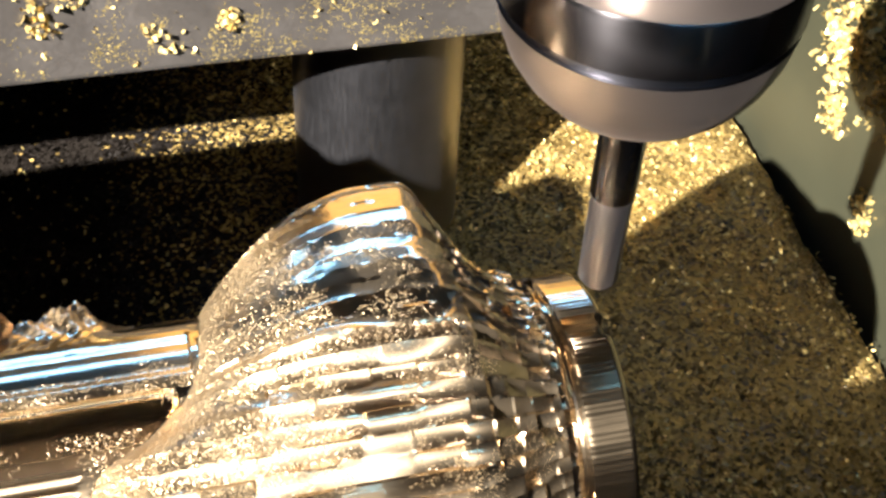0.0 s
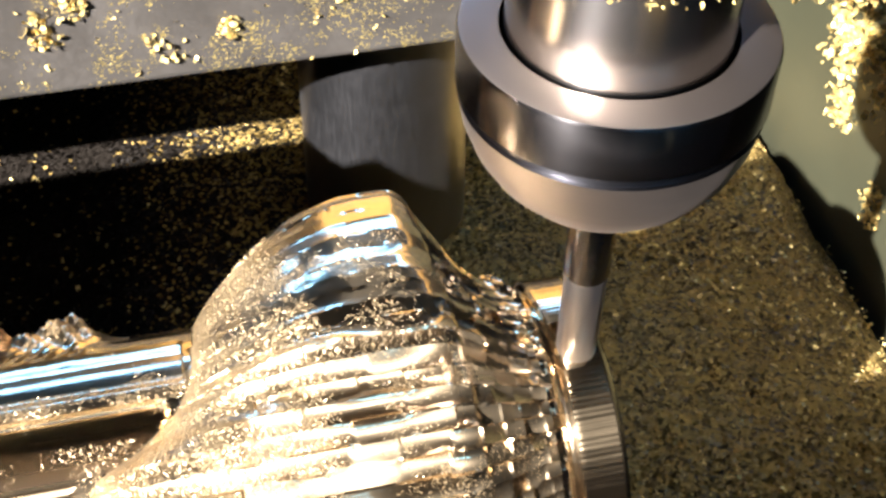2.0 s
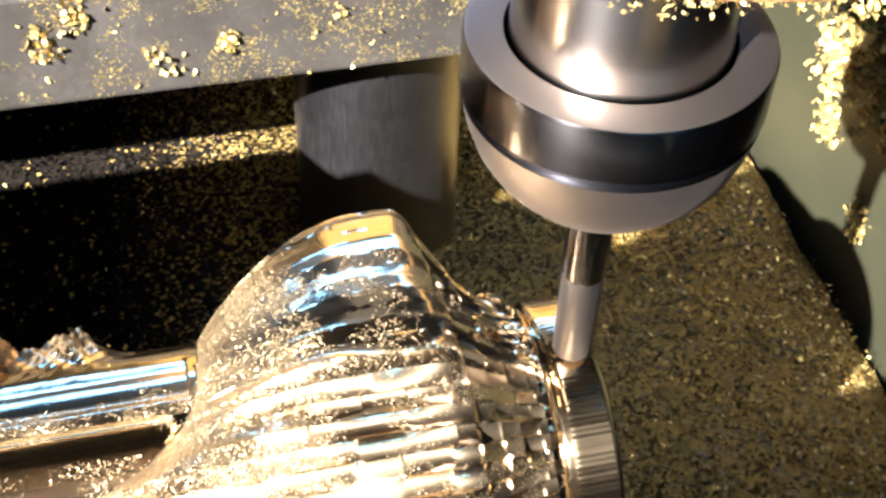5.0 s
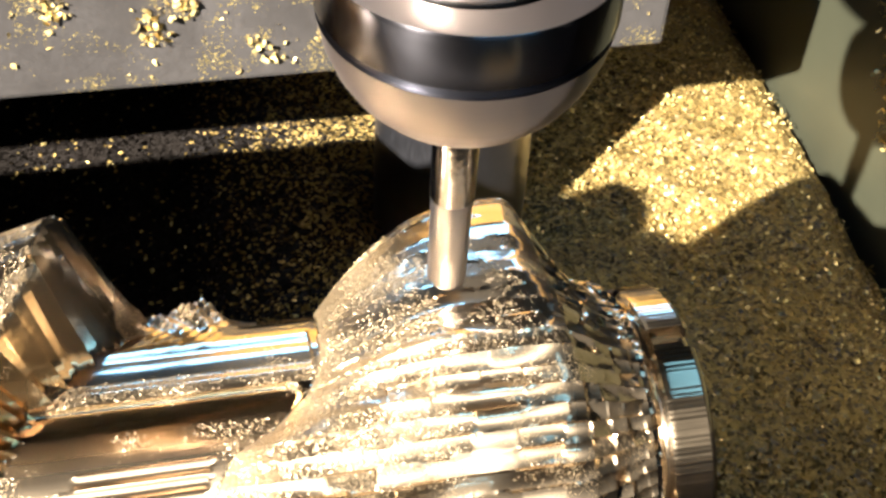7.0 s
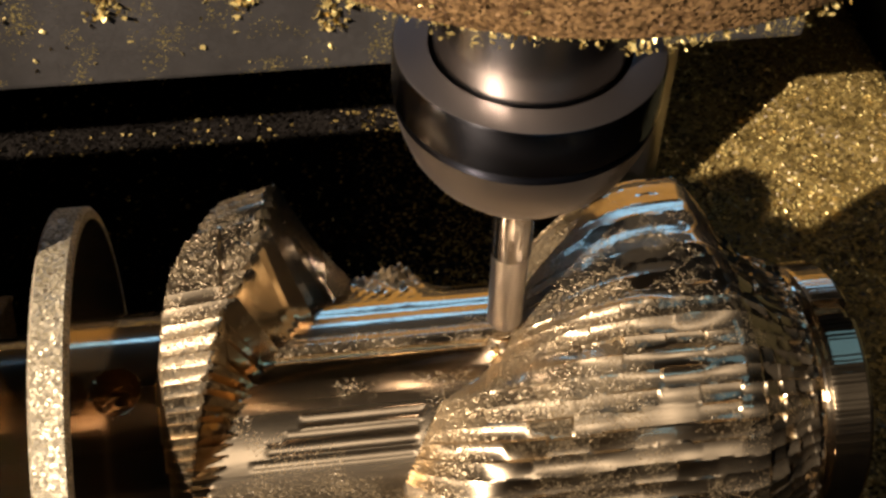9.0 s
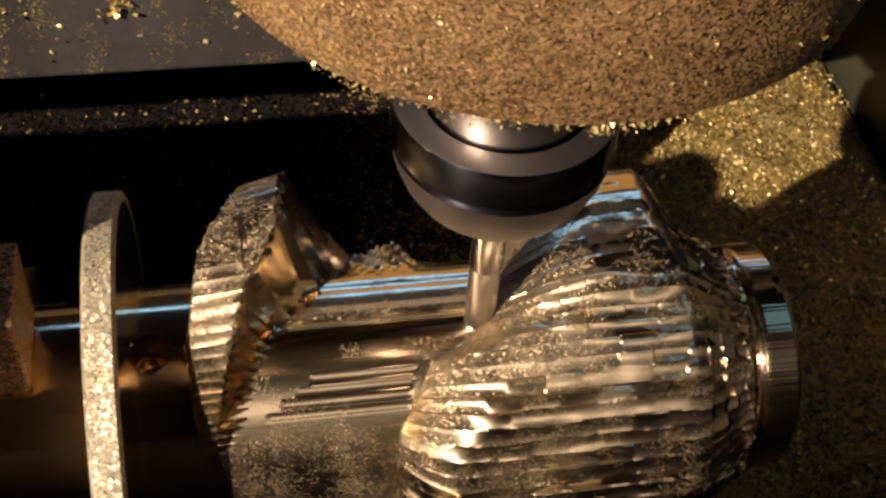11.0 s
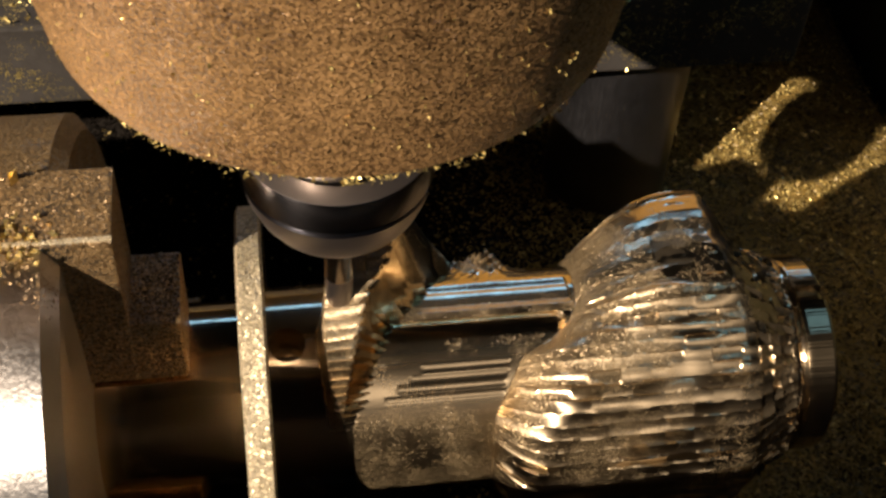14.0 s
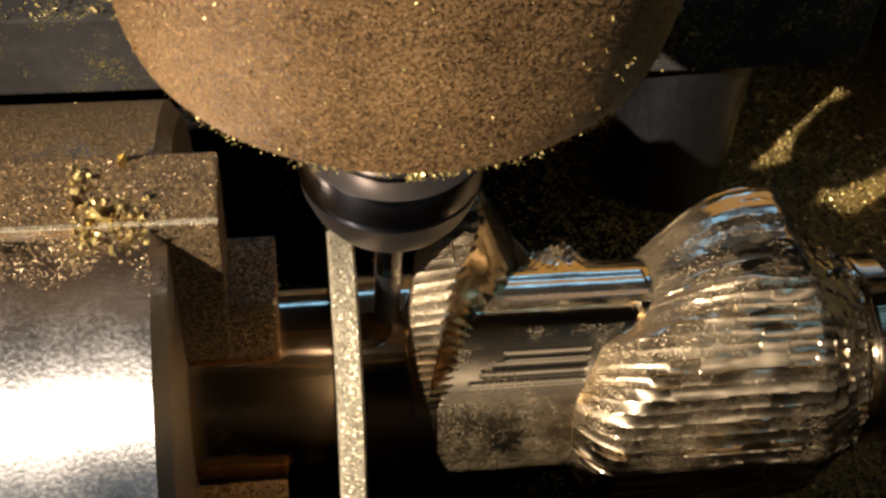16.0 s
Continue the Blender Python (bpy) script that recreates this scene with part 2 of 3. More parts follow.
def flakes(name, places, size, mat, rng, up=0.0):
    """Small curled chips, each a bent strip of its own."""
    verts, faces = [], []
    for p in places:
        s = size * rng.uniform(0.4, 1.3)
        u = rng.normal(size=3)
        u[2] *= 1.0 - up
        u /= np.linalg.norm(u) + 1e-9
        w = np.cross(u, rng.normal(size=3))
        w /= np.linalg.norm(w) + 1e-9
        k = np.cross(u, w)
        wid, curl = s * rng.uniform(0.3, 0.7), s * rng.uniform(0.1, 0.5)
        b = len(verts)
        for i, e in enumerate((-1, 0, 1)):
            mid = np.asarray(p) + u * s * e + k * curl * (1 - e * e)
            verts.append(mid - w * wid)
            verts.append(mid + w * wid)
        faces += [(b, b + 1, b + 3, b + 2), (b + 2, b + 3, b + 5, b + 4)]
    return mesh_of(name, verts, faces, mat, smooth=False)


rng = np.random.default_rng(4)


def ss(a, b, x):
    t = np.clip((x - a) / (b - a), 0, 1)
    return t * t * (3 - 2 * t)


# ---- the table under the machine: swarf bed, plate on its post, side panel, housing ----
FLOOR = -8.14
EDGE_X = 12.25


def swarf_bed():
    xs = np.linspace(-60, EDGE_X, 420)
    ys = np.linspace(-60, 34, 420)
    gx, gy = np.meshgrid(xs, ys)
    h = FLOOR + 0 * gx
    for f, a in ((0.35, 0.10), (1.3, 0.05), (4.1, 0.03)):
        ph = rng.uniform(0, 6.28, 4)
        h += a * np.sin(f * gx + ph[0]) * np.cos(f * gy + ph[1]) + a * 0.6 * np.sin(f * 1.7 * (gx + gy) + ph[2])
    h += rng.normal(size=h.shape) * 0.02
    h -= 0.25 * ss(EDGE_X - 0.5, EDGE_X, gx)
    n = len(xs)
    verts = np.stack([gx, gy, h], -1).reshape(-1, 3)
    i = np.arange((len(ys) - 1) * n).reshape(-1, n)[:, :-1].ravel()
    faces = np.stack([i, i + 1, i + n + 1, i + n], 1)
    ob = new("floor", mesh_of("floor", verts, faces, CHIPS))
    tagged(ob, "machine table buried under golden brass swarf", "floor", kind="structure")
    slab = new("table_slab", block("table_slab", (-60, -60, FLOOR - 3), (EDGE_X, 34, FLOOR - 0.45), HOUSING, 0))
    tagged(slab, "dark steel machine table below the swarf", "table", kind="structure")
    pts = np.stack([rng.uniform(2, EDGE_X - 0.1, 9000), rng.uniform(1, 22, 9000), FLOOR + rng.uniform(-0.02, 0.12, 9000)], 1)
    more = np.stack([3 - 17 * rng.power(0.45, 1800), rng.uniform(2, 20, 1800), FLOOR + rng.uniform(-0.02, 0.1, 1800)], 1)
    ob = new("loose_swarf", flakes("loose_swarf", np.concatenate([pts, more]), 0.055, FLAKE, rng, 0.5))
    tagged(ob, "loose golden brass chips lying on the table", "swarf", kind="stuff")


def housing():
    # added out of view, to keep the sun off the front of the bed
    lip = new("wall_front_shade", block("wall_front_shade", (-40, -7.2, FLOOR - 0.5), (EDGE_X, -6.2, 3.9), HOUSING, 0.1))
    tagged(lip, "unseen dark wall shading the front of the tray", "wall", kind="structure")
    # panels added behind the bar to keep the rear slot's light off the bed
    for nm, lo, hi in (("wall_rear_block", (-45, 22.0, FLOOR - 0.5), (5.6, 22.6, -0.98)), ("wall_rear_side", (5.66, 22.0, FLOOR - 0.5), (EDGE_X + 0.5, 22.6, 1.6))):
        rear = new(nm, block(nm, lo, hi, HOUSING, 0))
        tagged(rear, "dark rear panel keeping light off the tray", "wall", kind="structure")
    g = new("gutter", block("gutter", (EDGE_X - 2, -60, FLOOR - 4), (60, 60, FLOOR - 3.2), HOUSING, 0))
    tagged(g, "dark gutter floor beside the swarf table", "floor", kind="structure")
    w = new("wall_east", block("wall_east", (EDGE_X + 0.25, -60, FLOOR - 3.2), (EDGE_X + 0.65, 36, 6), WALL, 0.08))
    tagged(w, "grey-green painted splash panel spattered with brass chips", "wall", kind="structure")
    pts = []
    for cy, cz, s, k in ((11.2, -3.6, 0.7, 260), (10.4, -2.6, 0.8, 300), (10.7, -5.0, 0.5, 150), (12.0, -2.2, 0.9, 200), (9.2, -3.4, 0.7, 160), (8.6, -6.2, 0.4, 70)):
        pts.append(np.stack([EDGE_X + 0.23 - np.abs(rng.normal(0, 0.10, k)), rng.normal(cy, s * 0.5, k), rng.normal(cz, s * 0.6, k)], 1))
    sp = new("wall_swarf", flakes("wall_swarf", np.concatenate(pts), 0.09, FLAKE, rng))
    tagged(sp, "golden brass chips stuck to the splash panel", "swarf", kind="stuff")
    # out of view; its gold colour is there to be mirrored by the brass
    north = new("wall_north", block("wall_north", (-60, 34, -12), (60, 35, 13.5), GOLD_REFLECTOR, 0))
    tagged(north, "unseen rear housing panel, gold for its reflection in the brass", "wall", kind="structure")
    for nm, lo, hi in (("wall_north_top", (-60, 34, 18), (60, 35, 100)),
                       ("wall_far_east", (59, -60, -12), (60, 34, 100)),
                       ("wall_south", (-60, -61, -12), (60, -60, 21)), ("wall_south_top", (-60, -61, 27), (60, -60, 100)),
                       ("wall_west", (-61, -61, -12), (-60, 35, 32)), ("wall_west_top", (-61, -61, 97), (-60, 35, 100)),
                       ("wall_west_side", (-61, -14, 32), (-60, 35, 97)), ("ceiling", (-61, -61, 100), (34, 35, 101)),
                       ("ceiling_side", (34, 15, 100), (60, 35, 101)), ("ceiling_front", (34, -61, 100), (60, -25, 101))):
        ob = new(nm, block(nm, lo, hi, HOUSING, 0))
        tagged(ob, "dark machine housing", "ceiling" if nm.startswith("ceiling") else "wall", kind="structure")


def bar_and_post():
    bar = thing("support_bar", "dull grey steel bar with brass chips on face and top", "steel bar", (0, 0, -0.97))
    part("bar_body", block("bar_body", (-45, 9.55, 0), (5.65, 22, 2.3), PLATE, 0.09), bar)
    for cx, cz, s, k in ((-1.0, 0.95, 0.12, 70), (-2.35, 0.85, 0.10, 14), (-4.1, 1.35, 0.26, 60), (-1.9, 0.5, 0.2, 12), (-3.5, 1.85, 0.22, 50), (0.9, 1.3, 0.25, 10), (-8.3, 1.9, 0.22, 70), (-5.8, 1.95, 0.2, 60)):
        own = np.stack([rng.normal(0, s * 0.6, k), -0.02 - np.abs(rng.normal(0, 0.05, k)), np.clip(rng.normal(0, s, k), -1.3 * s, min(1.6 * s, 2.28 - cz))], 1)
        clump = new("swarf_clump", flakes("swarf_clump", own, 0.065, FLAKE, rng, 0.3))
        clump.location = Vector((cx, 9.55, -0.97 + cz)) * CM
        tagged(clump, "clump of golden brass chips stuck to the steel bar", "swarf clump", "clumps on the bar")
    pts = np.stack([rng.uniform(-12, 5.5, 120), np.full(120, 9.54), rng.uniform(0.05, 2.2, 120)], 1)
    top = np.stack([rng.uniform(-22, 5.5, 1500), rng.uniform(9.6, 14, 1500), np.full(1500, 2.32)], 1)
    part("swarf", flakes("bar_swarf", np.concatenate([pts, top]), 0.06, FLAKE, rng, 0.4), bar, "golden chips clinging to the bar")
    post = new("post", lathe("post", [(FLOOR - 0.3, 1.85), (-1.1, 1.85), (-1.03, 1.78), (-0.975, 1.78)], POST, n=64))
    post.location = Vector((2.38, 12.87, 0)) * CM
    tagged(post, "round grey steel post under the bar", "post")


# ---- the brass workpiece ----
CELLS = np.random.default_rng(9)
FACET = CELLS.normal(size=400)
GRID = CELLS.normal(size=(120, 400))
STEP = 4.7      # degrees from one cutter pass to the next
TOOTH = 3.6     # the coarser passes over the collar


def along(a, *rows):
    """A value read off rows of (angle, value)."""
    return np.interp(a, [p[0] for p in rows], [p[1] for p in rows])


def collar_edges(a):
    left = along(a, (30, -7.0), (60, -7.1), (80, -7.15), (91, -7.08), (101, -6.98), (108, -6.82), (115, -6.62), (129, -6.35), (160, -6.2))
    ridge = along(a, (40, -6.8), (59, -6.62), (70, -6.5), (79, -6.38), (89, -6.2), (95, -5.95), (106, -5.68), (118, -5.6), (140, -5.5))
    foot = along(a, (36, -6.6), (53, -6.38), (66, -6.15), (78, -6.02), (89, -5.8), (102, -5.45), (111, -5.2), (130, -4.7), (140, -4.6))
    return left, ridge, foot


def barrel_start(a):
    return along(a, (-60, -4.05), (-12, -4.07), (17, -4.1), (35, -4.03), (55, -3.66), (64, -3.45), (71, -2.95), (81, -2.55), (91, -2.35), (121, -2.25), (150, -2.25), (200, -2.6))


def cut_radius(x, a):
    """Radius of the brass part at length x and angle a (degrees from the front, over the top)."""
    r = np.full(np.broadcast(x, a).shape, 2.03)
    # the eccentric collar: a broad rim, then a toothed flank down to the shaft
    amp = 1.62 * ss(30, 132, a) * (1 - ss(190, 290, a))
    left, ridge, foot = collar_edges(a)
    k2 = (a + 200) / TOOTH
    i2 = np.floor(k2).astype(int) % 400
    f2 = k2 - np.floor(k2)
    saw = (f2 - 0.5) * (1 + 0.4 * FACET[i2]) + 0.10 * FACET[(i2 + 17) % 400]
    ridge = ridge + 0.15 * saw
    foot = foot + 0.26 * saw
    u = np.clip((x - left) / (ridge - left), 0, 1)
    down = (1 - np.clip((x - ridge) / (foot - ridge), 0, 1)) ** 1.12
    collar = amp * ss(left, left + 0.14, x) * (0.86 + 0.14 * u) * down
    # the long barrel with its hump behind and its lobe in front
    start = barrel_start(a)
    width = along(a, (-60, 0.8), (0, 0.8), (30, 0.9), (60, 1.7), (85, 2.15), (130, 2.2), (180, 2.2))
    height = along(a, (-60, 0.75), (-30, 0.8), (20, 0.86), (60, 0.86), (90, 0.86), (110, 0.95), (134, 1.31), (150, 1.0), (170, 0.55), (220, 0.4))
    end = along(a, (-60, 1.85), (40, 1.8), (70, 1.75), (107, 1.6), (135, 1.33), (180, 1.2))
    fall = along(a, (-60, 1.7), (40, 1.5), (70, 1.4), (107, 1.5), (135, 0.95), (180, 0.9))
    s = np.clip((x - start) / width, 0, 1)
    barrel = height * np.sin(s * np.pi / 2) ** 0.85 * (1 - ss(0, 1, (x - end + fall) / fall))
    barrel = barrel * (1 - 0.06 * ss(0.60, 0.67, x))
    swell = np.maximum(collar, barrel)
    # rim at the free end, a little smaller, and its undercut
    r = np.where(x > 1.6, 1.93, r)
    r = r - 0.09 * np.exp(-((x - 1.80) / 0.06) ** 2)
    r = r - 0.16 * ((a > 84) & (a < 94) & (x > 1.9)) * ss(1.9, 1.95, x)
    r = r - 0.08 * ss(2.37, 2.45, x)
    r = r + np.where(x > 1.86, 0.0012 * np.sin(a * 3.1) + 0.001 * np.sin(a * 1.3), 0)
    # round-ended slot, a flat behind it and stepped passes in front of it along the shaft
    shaft = (x > -6.2) & (x < -2.4)
    g = ss(77.0, 78.2, a) * (1 - ss(87.2, 88.2, a)) * (1 - ss(-2.68, -2.60, x + 0.004 * (a - 82.6) ** 2))
    r = r - 0.10 * g * shaft
    r = r - 0.04 * ss(92, 97, a) * (1 - ss(108, 118, a)) * shaft
    tread = (a - 44.6) / STEP
    lane = np.floor(tread)
    stepped = shaft & (a > 44.6) & (a < 63.4) & (x < start - 0.05 - 0.06 * lane) & (x > -6.0 + 0.22 * lane)
    r = r + np.where(stepped, 0.075 * (tread - lane - 0.5) ** 2 - 0.012, 0)
    # lumps left standing behind the shaft
    pile = np.exp(-((a - 143) / 13.0) ** 2) * (np.exp(-((x + 3.75) / 0.34) ** 2) + 0.55 * np.exp(-((x + 4.3) / 0.3) ** 2))
    r = r + pile * (0.34 + 0.06 * np.sin(x * 17 + a * 0.4) + 0.05 * np.sin(x * 31 - a * 0.9))
    # the round hole in the neck
    hole = ((x + 7.66) / 0.30) ** 2 + ((a - 80) / 9.5) ** 2
    r = r - 0.55 * (1 - ss(0.85, 1.0, hole))
    # cutter passes: scalloped ribs along the length, broken into scales at the shoulder
    k = (a + 200) / STEP + 0.05 * np.sin(x * 2.3) * ss(-3.0, -1.5, x)
    i = np.floor(k).astype(int) % 400
    f = k - np.floor(k)
    wob = np.sin(x * 5.1 + FACET[i] * 3) * 0.5 + np.sin(x * 11.7 + FACET[(i + 7) % 400] * 5) * 0.35
    seg = np.floor(x / 0.55 + 3.0 * FACET[(i + 11) % 400]).astype(int) % 120
    cut = GRID[seg, (i + 90) % 400]
    deep = np.clip(0.8 + 0.3 * np.sin(x * 1.9 + a * 0.11 + 1.0) + 0.25 * np.sin(x * 3.7 - a * 0.23), 0.35, 1.25)
    deep = deep * along(a, (-60, 1.0), (70, 1.0), (86, 0.7), (97, 0.16), (118, 0.16), (135, 0.45), (150, 0.6))
    deep = deep * (1 - 0.75 * ss(55, 66, a) * (1 - ss(-2.7, -1.9, x)) * (1 - ss(100, 112, a)))
    deep = deep * (1 + 0.9 * ss(58, 66, a) * (1 - ss(86, 92, a)) * ss(-2.4, -1.9, x) * (1 - ss(-0.3, 0.4, x)))
    rib = deep * ((f - 0.5) ** 2 * 0.085 + 0.007 * FACET[i] + 0.006 * cut + 0.036 * (FACET[(i + 53) % 400] + 0.7 * cut) * (f - 0.5)) + 0.010 * wob
    on = np.clip(swell / 0.25, 0, 1)
    cf = (x - 0.64) / 0.27 + 0.22 * FACET[i] * ss(0.7, 0.95, x)
    col = np.floor(cf).astype(int) % 120
    cf = cf - np.floor(cf)
    scales = ss(0.60, 0.66, x) * (1 - ss(1.68, 1.8, x))
    dents = ((cf - 0.5) ** 2 * 0.04 + (f - 0.5) ** 2 * 0.045 + 0.007 * GRID[col, i] + 0.045 * GRID[col, (i + 40) % 400] * (f - 0.5) + 0.04 * GRID[col, (i + 70) % 400] * (cf - 0.5)) * scales
    collar_on = np.clip(collar / 0.2, 0, 1)
    chop = (0.055 * (f2 - 0.5) + 0.06 * (f2 - 0.5) ** 2 + 0.012 * FACET[i2]) * collar_on
    return r + swell + np.where(collar_on > 0, chop, rib * on * (1 - scales)) + dents * np.clip(on + (x > 1), 0, 1)


def film_of(x, a):
    """How thickly fine swarf lies on the brass: clean where the cutter last passed."""
    shaft = along(a, (-50, 0.85), (38, 0.85), (44, 0.25), (62, 0.25), (66, 0.4), (75, 0.35), (77, 0.0), (86, 0.0), (88.5, 0.62), (97, 0.55), (99, 0.02), (125, 0.02), (150, 0.3), (180, 0.4))
    barrel = along(a, (-50, 0.35), (20, 0.55), (60, 0.75), (80, 0.75), (95, 0.6), (125, 0.5), (150, 0.5)) * along(x, (-3, 1.0), (-1.5, 0.95), (0.2, 0.6), (0.62, 0.45), (0.66, 0.3))
    start = barrel_start(a)
    left, ridge, foot = collar_edges(a)
    out = np.where((x > foot) & (x < start), shaft, barrel)
    out = np.where(x < foot, np.where(x > ridge, 0.15, 0.85), out)
    out = np.where((a > 128) & (x > -4.8) & (x < -3.0), 0.7, out)
    slope = (x > start) & (x < -0.9) & (a > 52)
    out = np.where(slope, along(x, (-3.4, 1.2), (-1.8, 1.1), (-0.9, 0.6)), out)
    out = np.where((x < left) | (a < 34) & (x < -6.6), 0.15, out)
    return np.where(x > 1.75, -0.06, out)


def workpiece():
    body = thing("brass_workpiece", "half-milled shiny brass part with collar and barrel, clamped in the chuck", "workpiece")
    a = np.concatenate([np.arange(-50, 172, 0.55), np.arange(172, 310, 4.0)])
    x = np.concatenate([np.linspace(-8.02, -2, 170), np.linspace(-1.97, 2.45, 150)])
    ga, gx = np.meshgrid(a, x)
    r = cut_radius(gx, ga)
    rad = np.radians(ga)
    verts = np.stack([gx, -r * np.cos(rad), r * np.sin(rad)], -1).reshape(-1, 3)
    n, m = len(a), len(x)
    faces = []
    for i in range(m - 1):
        for j in range(n):
            k = (j + 1) % n
            faces.append((i * n + j, (i + 1) * n + j, (i + 1) * n + k, i * n + k))
    faces.append([(m - 1) * n + j for j in range(n)])
    faces.append([j for j in range(n)][::-1])
    me = mesh_of("turned_body", verts, faces, BRASS)
    me.set_sharp_from_angle(angle=radians(18))
    film = me.attributes.new("film", "FLOAT", "POINT")
    film.data.foreach_set("value", film_of(gx, ga).ravel())
    part("turned_body", me, body)
    disc = part("flange", lathe("flange", [(-8.45, 1.9), (-8.45, 3.5), (-8.0, 3.5), (-8.0, 1.9)], BRASS, axis="x", n=128), body, "thin smooth brass flange")
    prof = [(-8.46, 3.42), (-8.46, 3.52), (-8.41, 3.6), (-8.04, 3.6), (-7.99, 3.54), (-7.99, 3.42)]
    part("flange_rim", lathe("flange_rim", prof, BRASS_DISC, axis="x", n=160, caps=False), disc, "rim dusted with fine pale swarf")
    part("shank", lathe("shank", [(-13.0, 1.85), (-8.47, 1.85)], BRASS, axis="x", n=64), body)


# ---- the chuck ----
def chuck():
    c = thing("chuck", "large round steel chuck coated with fine brass dust", "chuck")
    part("body", lathe("chuck_body", [(-34, 5.4), (-33.9, 5.52), (-11.28, 5.52), (-11.05, 5.2), (-11.05, 1.2)], CHUCK, axis="x", n=160), c)
    for i, ang in enumerate((90, 210, 330)):
        t = Matrix.Rotation(radians(90 - ang), 4, "X")
        jaw = part("jaw", block("jaw", (-14.2, -0.80, 1.9), (-10.22, 0.80, 5.58), CHUCK_DUSTY, 0.06, t), c, "stepped hardened jaw under swarf")
        part("jaw_step", block("jaw_step", (-10.6, -0.78, 1.88), (-9.38, 0.78, 3.42), CHUCK_DUSTY, 0.05, t), jaw)
        part("jaw_groove", block("jaw_groove", (-13.6, -0.79, 5.535), (-10.21, -0.70, 5.592), BRASS_DISC, 0.01, t), jaw)
    pts = []
    for cx, ca, k, s in ((-12.1, 84, 70, 0.16), (-11.6, 83, 90, 0.2), (-12.4, 92, 40, 0.14), (-12.3, 81, 40, 0.15)):
        xx, aa = rng.normal(cx, s, k), np.radians(rng.normal(ca, s * 11, k))
        rr = 5.55 + np.abs(rng.normal(0, 0.08, k))
        pts.append(np.stack([xx, -rr * np.cos(aa), rr * np.sin(aa)], 1))
    xx, aa = rng.uniform(-18, -11.3, 120), np.radians(rng.uniform(60, 150, 120))
    pts.append(np.stack([xx, -5.47 * np.cos(aa), 5.47 * np.sin(aa)], 1))
    # chips added so that their shadows make the small dark marks on the jaw
    for xx, yy, zz in ((-11.75, 0.55, 5.64), (-12.05, -0.62, 5.62), (-12.5, -0.3, 5.62)):
        spot = np.array([(xx, yy, zz), (xx + 0.05, yy + 0.03, zz + 0.04)])
        part("shadow_chip", flakes("shadow_chip", spot, 0.17, FLAKE, rng, -0.5), c, "curled golden chip added to cast a shadow on the jaw")
    part("swarf", flakes("chuck_chips", np.concatenate(pts), 0.06, FLAKE, rng, 0.2), c, "golden chips clinging to the chuck")


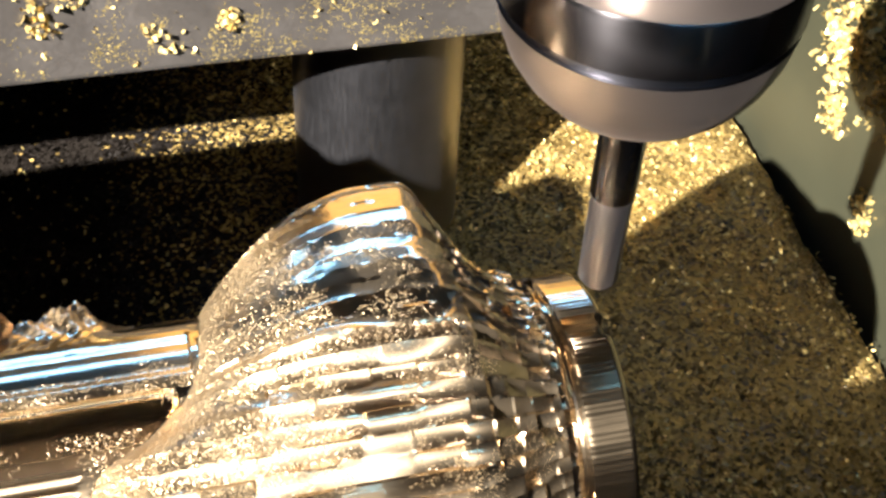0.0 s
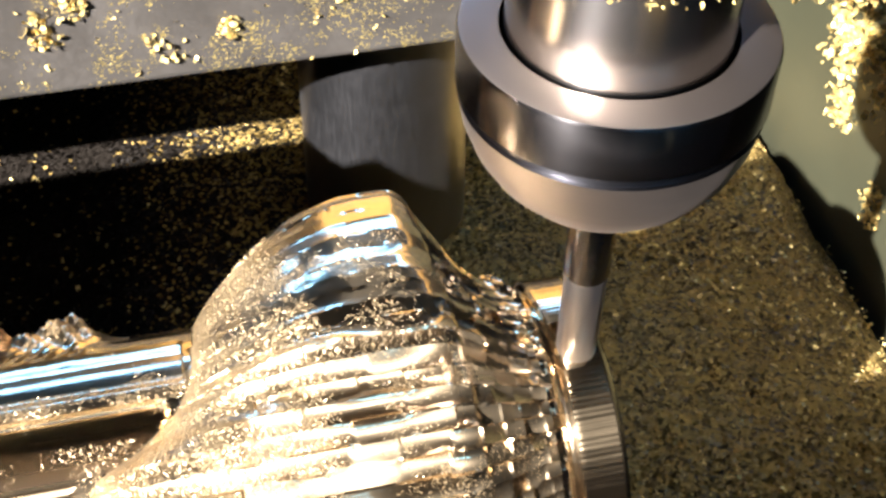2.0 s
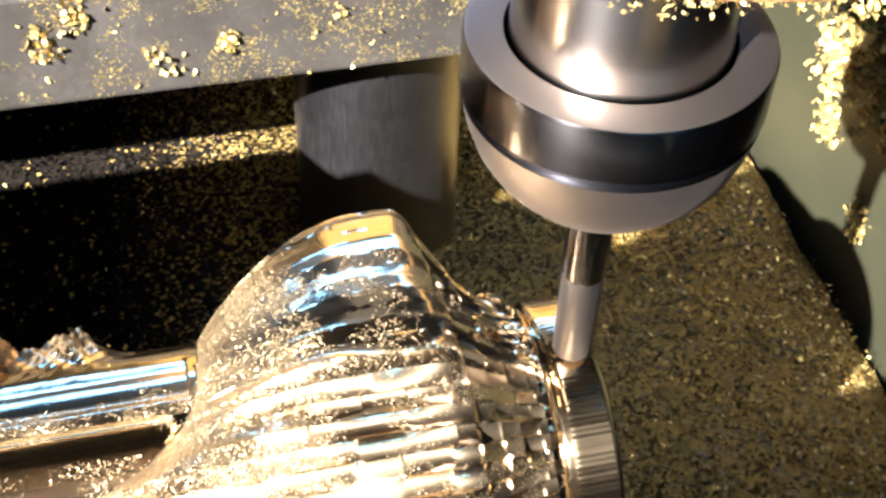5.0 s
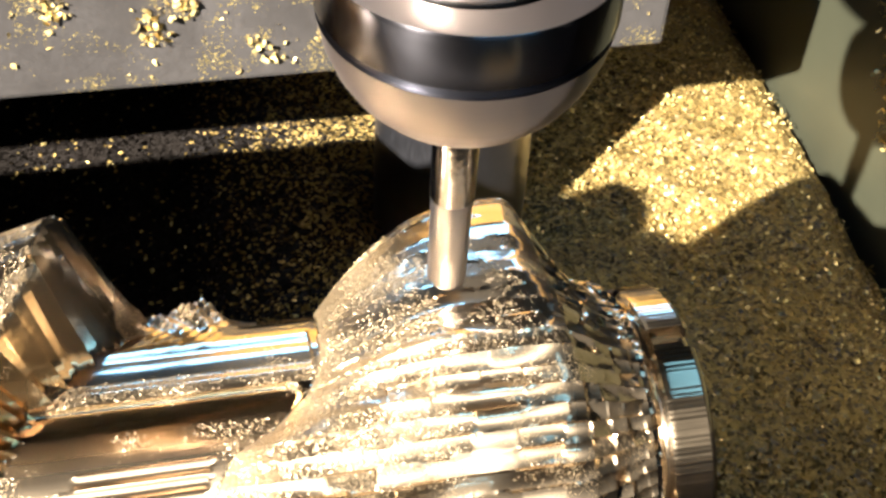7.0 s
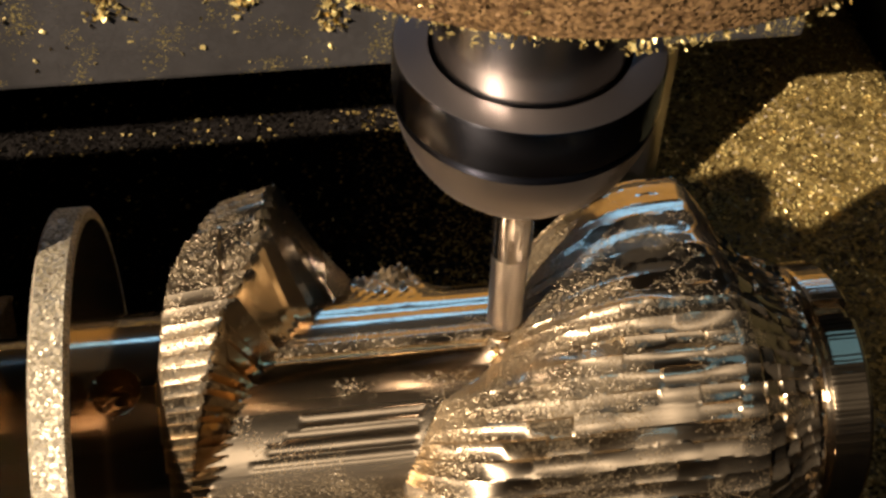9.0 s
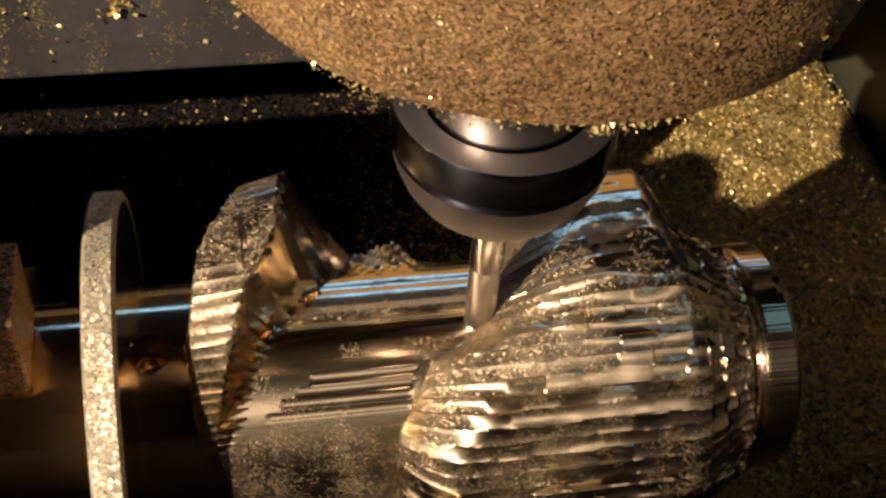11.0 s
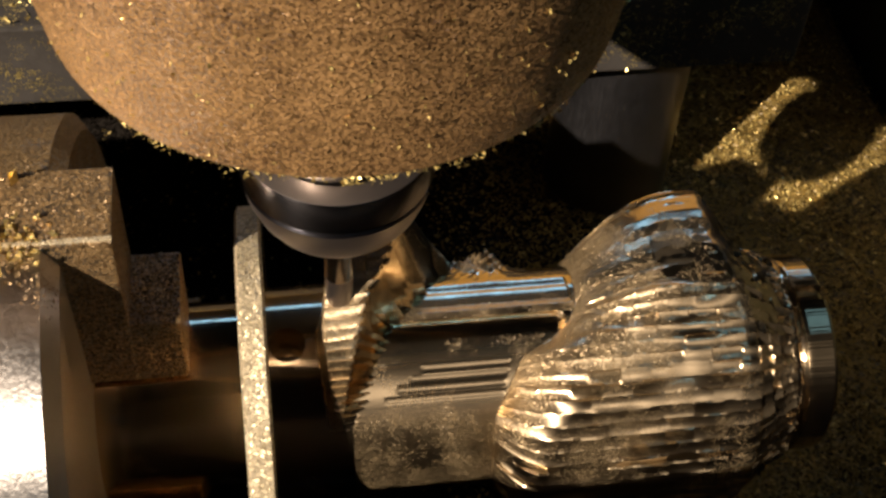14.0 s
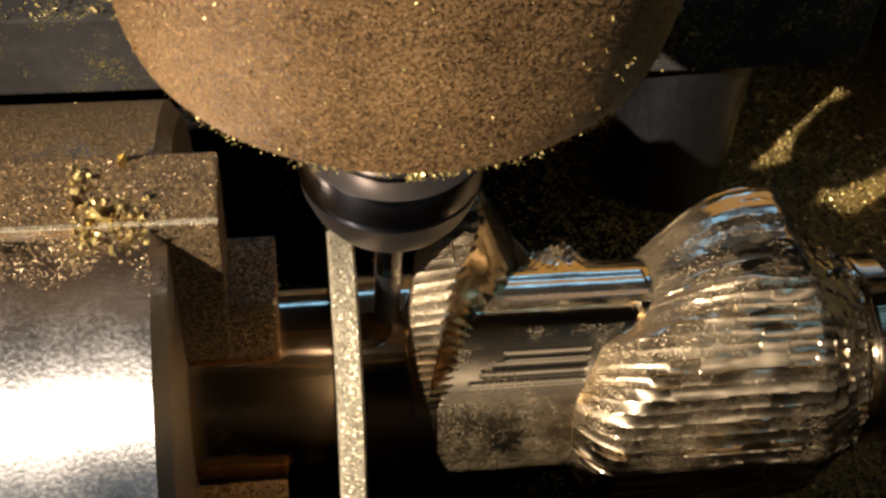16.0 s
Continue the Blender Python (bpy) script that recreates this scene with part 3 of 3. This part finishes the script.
# ---- the milling spindle; its origin is the cutter's tip ----
def spindle():
    s = thing("milling_spindle", "milling spindle with steel collet nut and thin cutter, crusted with swarf", "spindle")
    mill = part("end_mill", lathe("end_mill", [(0, 0.10), (0.03, 0.19), (0.10, 0.235), (1.35, 0.24), (1.36, 0.25), (1.42, 0.25)], FLUTED, n=32), s, "thin spinning end mill")
    part("shank", lathe("mill_shank", [(1.42, 0.252), (1.44, 0.26), (3.0, 0.26)], CARBIDE, n=32), mill)
    nut = part("collet_nut", lathe("collet_nut", [(2.84, 0.28), (2.83, 0.62), (2.87, 0.80), (3.02, 1.02), (3.22, 1.20), (3.45, 1.34), (3.75, 1.45), (4.02, 1.50)], NUT_FACE), s, "round steel collet nut, blurred by its spin")
    part("groove", lathe("nut_groove", [(4.02, 1.50), (4.03, 1.465), (4.12, 1.465), (4.13, 1.50)], DARK_STEEL), nut)
    part("band", lathe("nut_band", [(4.13, 1.50), (4.15, 1.52), (4.70, 1.52), (4.745, 1.50)], BAND_STEEL), nut, "dark polished band")
    part("top_ring", lathe("nut_top_ring", [(4.745, 1.50), (4.76, 1.47), (4.76, 1.13), (4.70, 1.12), (4.55, 1.12)], NUT_FACE), nut, "matt flat top face")
    part("tool_holder", lathe("tool_holder", [(4.52, 1.075), (8.2, 1.075)], STEEL), s, "polished steel tool holder")
    k = 26
    part("nose_underside", lathe("nose_underside", [(7.70, 3.62), (7.70, 1.09)][::-1], HOUSING, n=96, caps=False), s, "dark underside")
    prof = [(7.706, 3.62), (7.71, 3.7), (7.75, 3.82)] + [(7.95 + 9 * (i / k) ** 1.2, 3.87 + 1.4 * (i / k) ** 1.2) for i in range(k + 1)]
    part("spindle_nose", lathe("spindle_nose", prof, CRUST, n=128), s, "broad spindle nose caked with brown-gold swarf")
    th = rng.uniform(0, 2 * np.pi, 4600)
    z = 7.76 - np.minimum(rng.exponential(0.06, 4600), 0.17) * (0.6 + 0.6 * np.sin(th * 9) ** 2)
    rr = 3.80 - np.abs(rng.normal(0, 0.06, 4600))
    thick = (np.cos(th - radians(-65)) > 0.25) | (rng.uniform(size=4600) < 0.06)
    th, z, rr = th[thick], z[thick], rr[thick]
    pts = np.stack([rr * np.cos(th), rr * np.sin(th), z], 1)
    th = rng.uniform(0, 2 * np.pi, 1300)
    z = 7.9 + rng.uniform(0, 6, 1300)
    pts2 = np.stack([(3.89 + 0.155 * (z - 7.95)) * np.cos(th), (3.89 + 0.155 * (z - 7.95)) * np.sin(th), z], 1)
    part("swarf_fringe", flakes("swarf_fringe", np.concatenate([pts, pts2]), 0.024, FLAKE, rng, 0.0), s, "golden chips clinging to the nose")
    return s


swarf_bed()
housing()
bar_and_post()
workpiece()
chuck()
SPINDLE = spindle()


def motions():
    tips = [(0.0, 2.38, 0.31, 2.30), (0.5, 2.17, -0.02, 1.93), (1.5, 2.13, -0.16, 1.79), (2.5, 2.12, -0.37, 1.73), (3.5, 2.13, -0.44, 1.62), (4.0, 2.19, -0.49, 1.70),
            (6.3, 1.55, 0.82, 2.65), (6.5, 0.95, 0.89, 2.81), (7.0, -0.76, 0.36, 3.05), (7.5, -1.75, 0.60, 2.70), (8.0, -2.26, 0.71, 2.42), (8.5, -2.43, 0.22, 2.06), (9.0, -2.49, 0.11, 2.10),
            (11.5, -2.64, -0.27, 1.77), (12.0, -2.80, -0.32, 1.79), (12.5, -3.71, -0.37, 1.81), (13.5, -5.88, -0.32, 2.10), (14.5, -7.20, 0.17, 2.05), (15.0, -7.36, 0.17, 1.99), (16.0, -7.42, -0.08, 1.97)]
    walk(SPINDLE, [(t, pose(x * CM, y * CM, z * CM)) for t, x, y, z in tips])


motions()
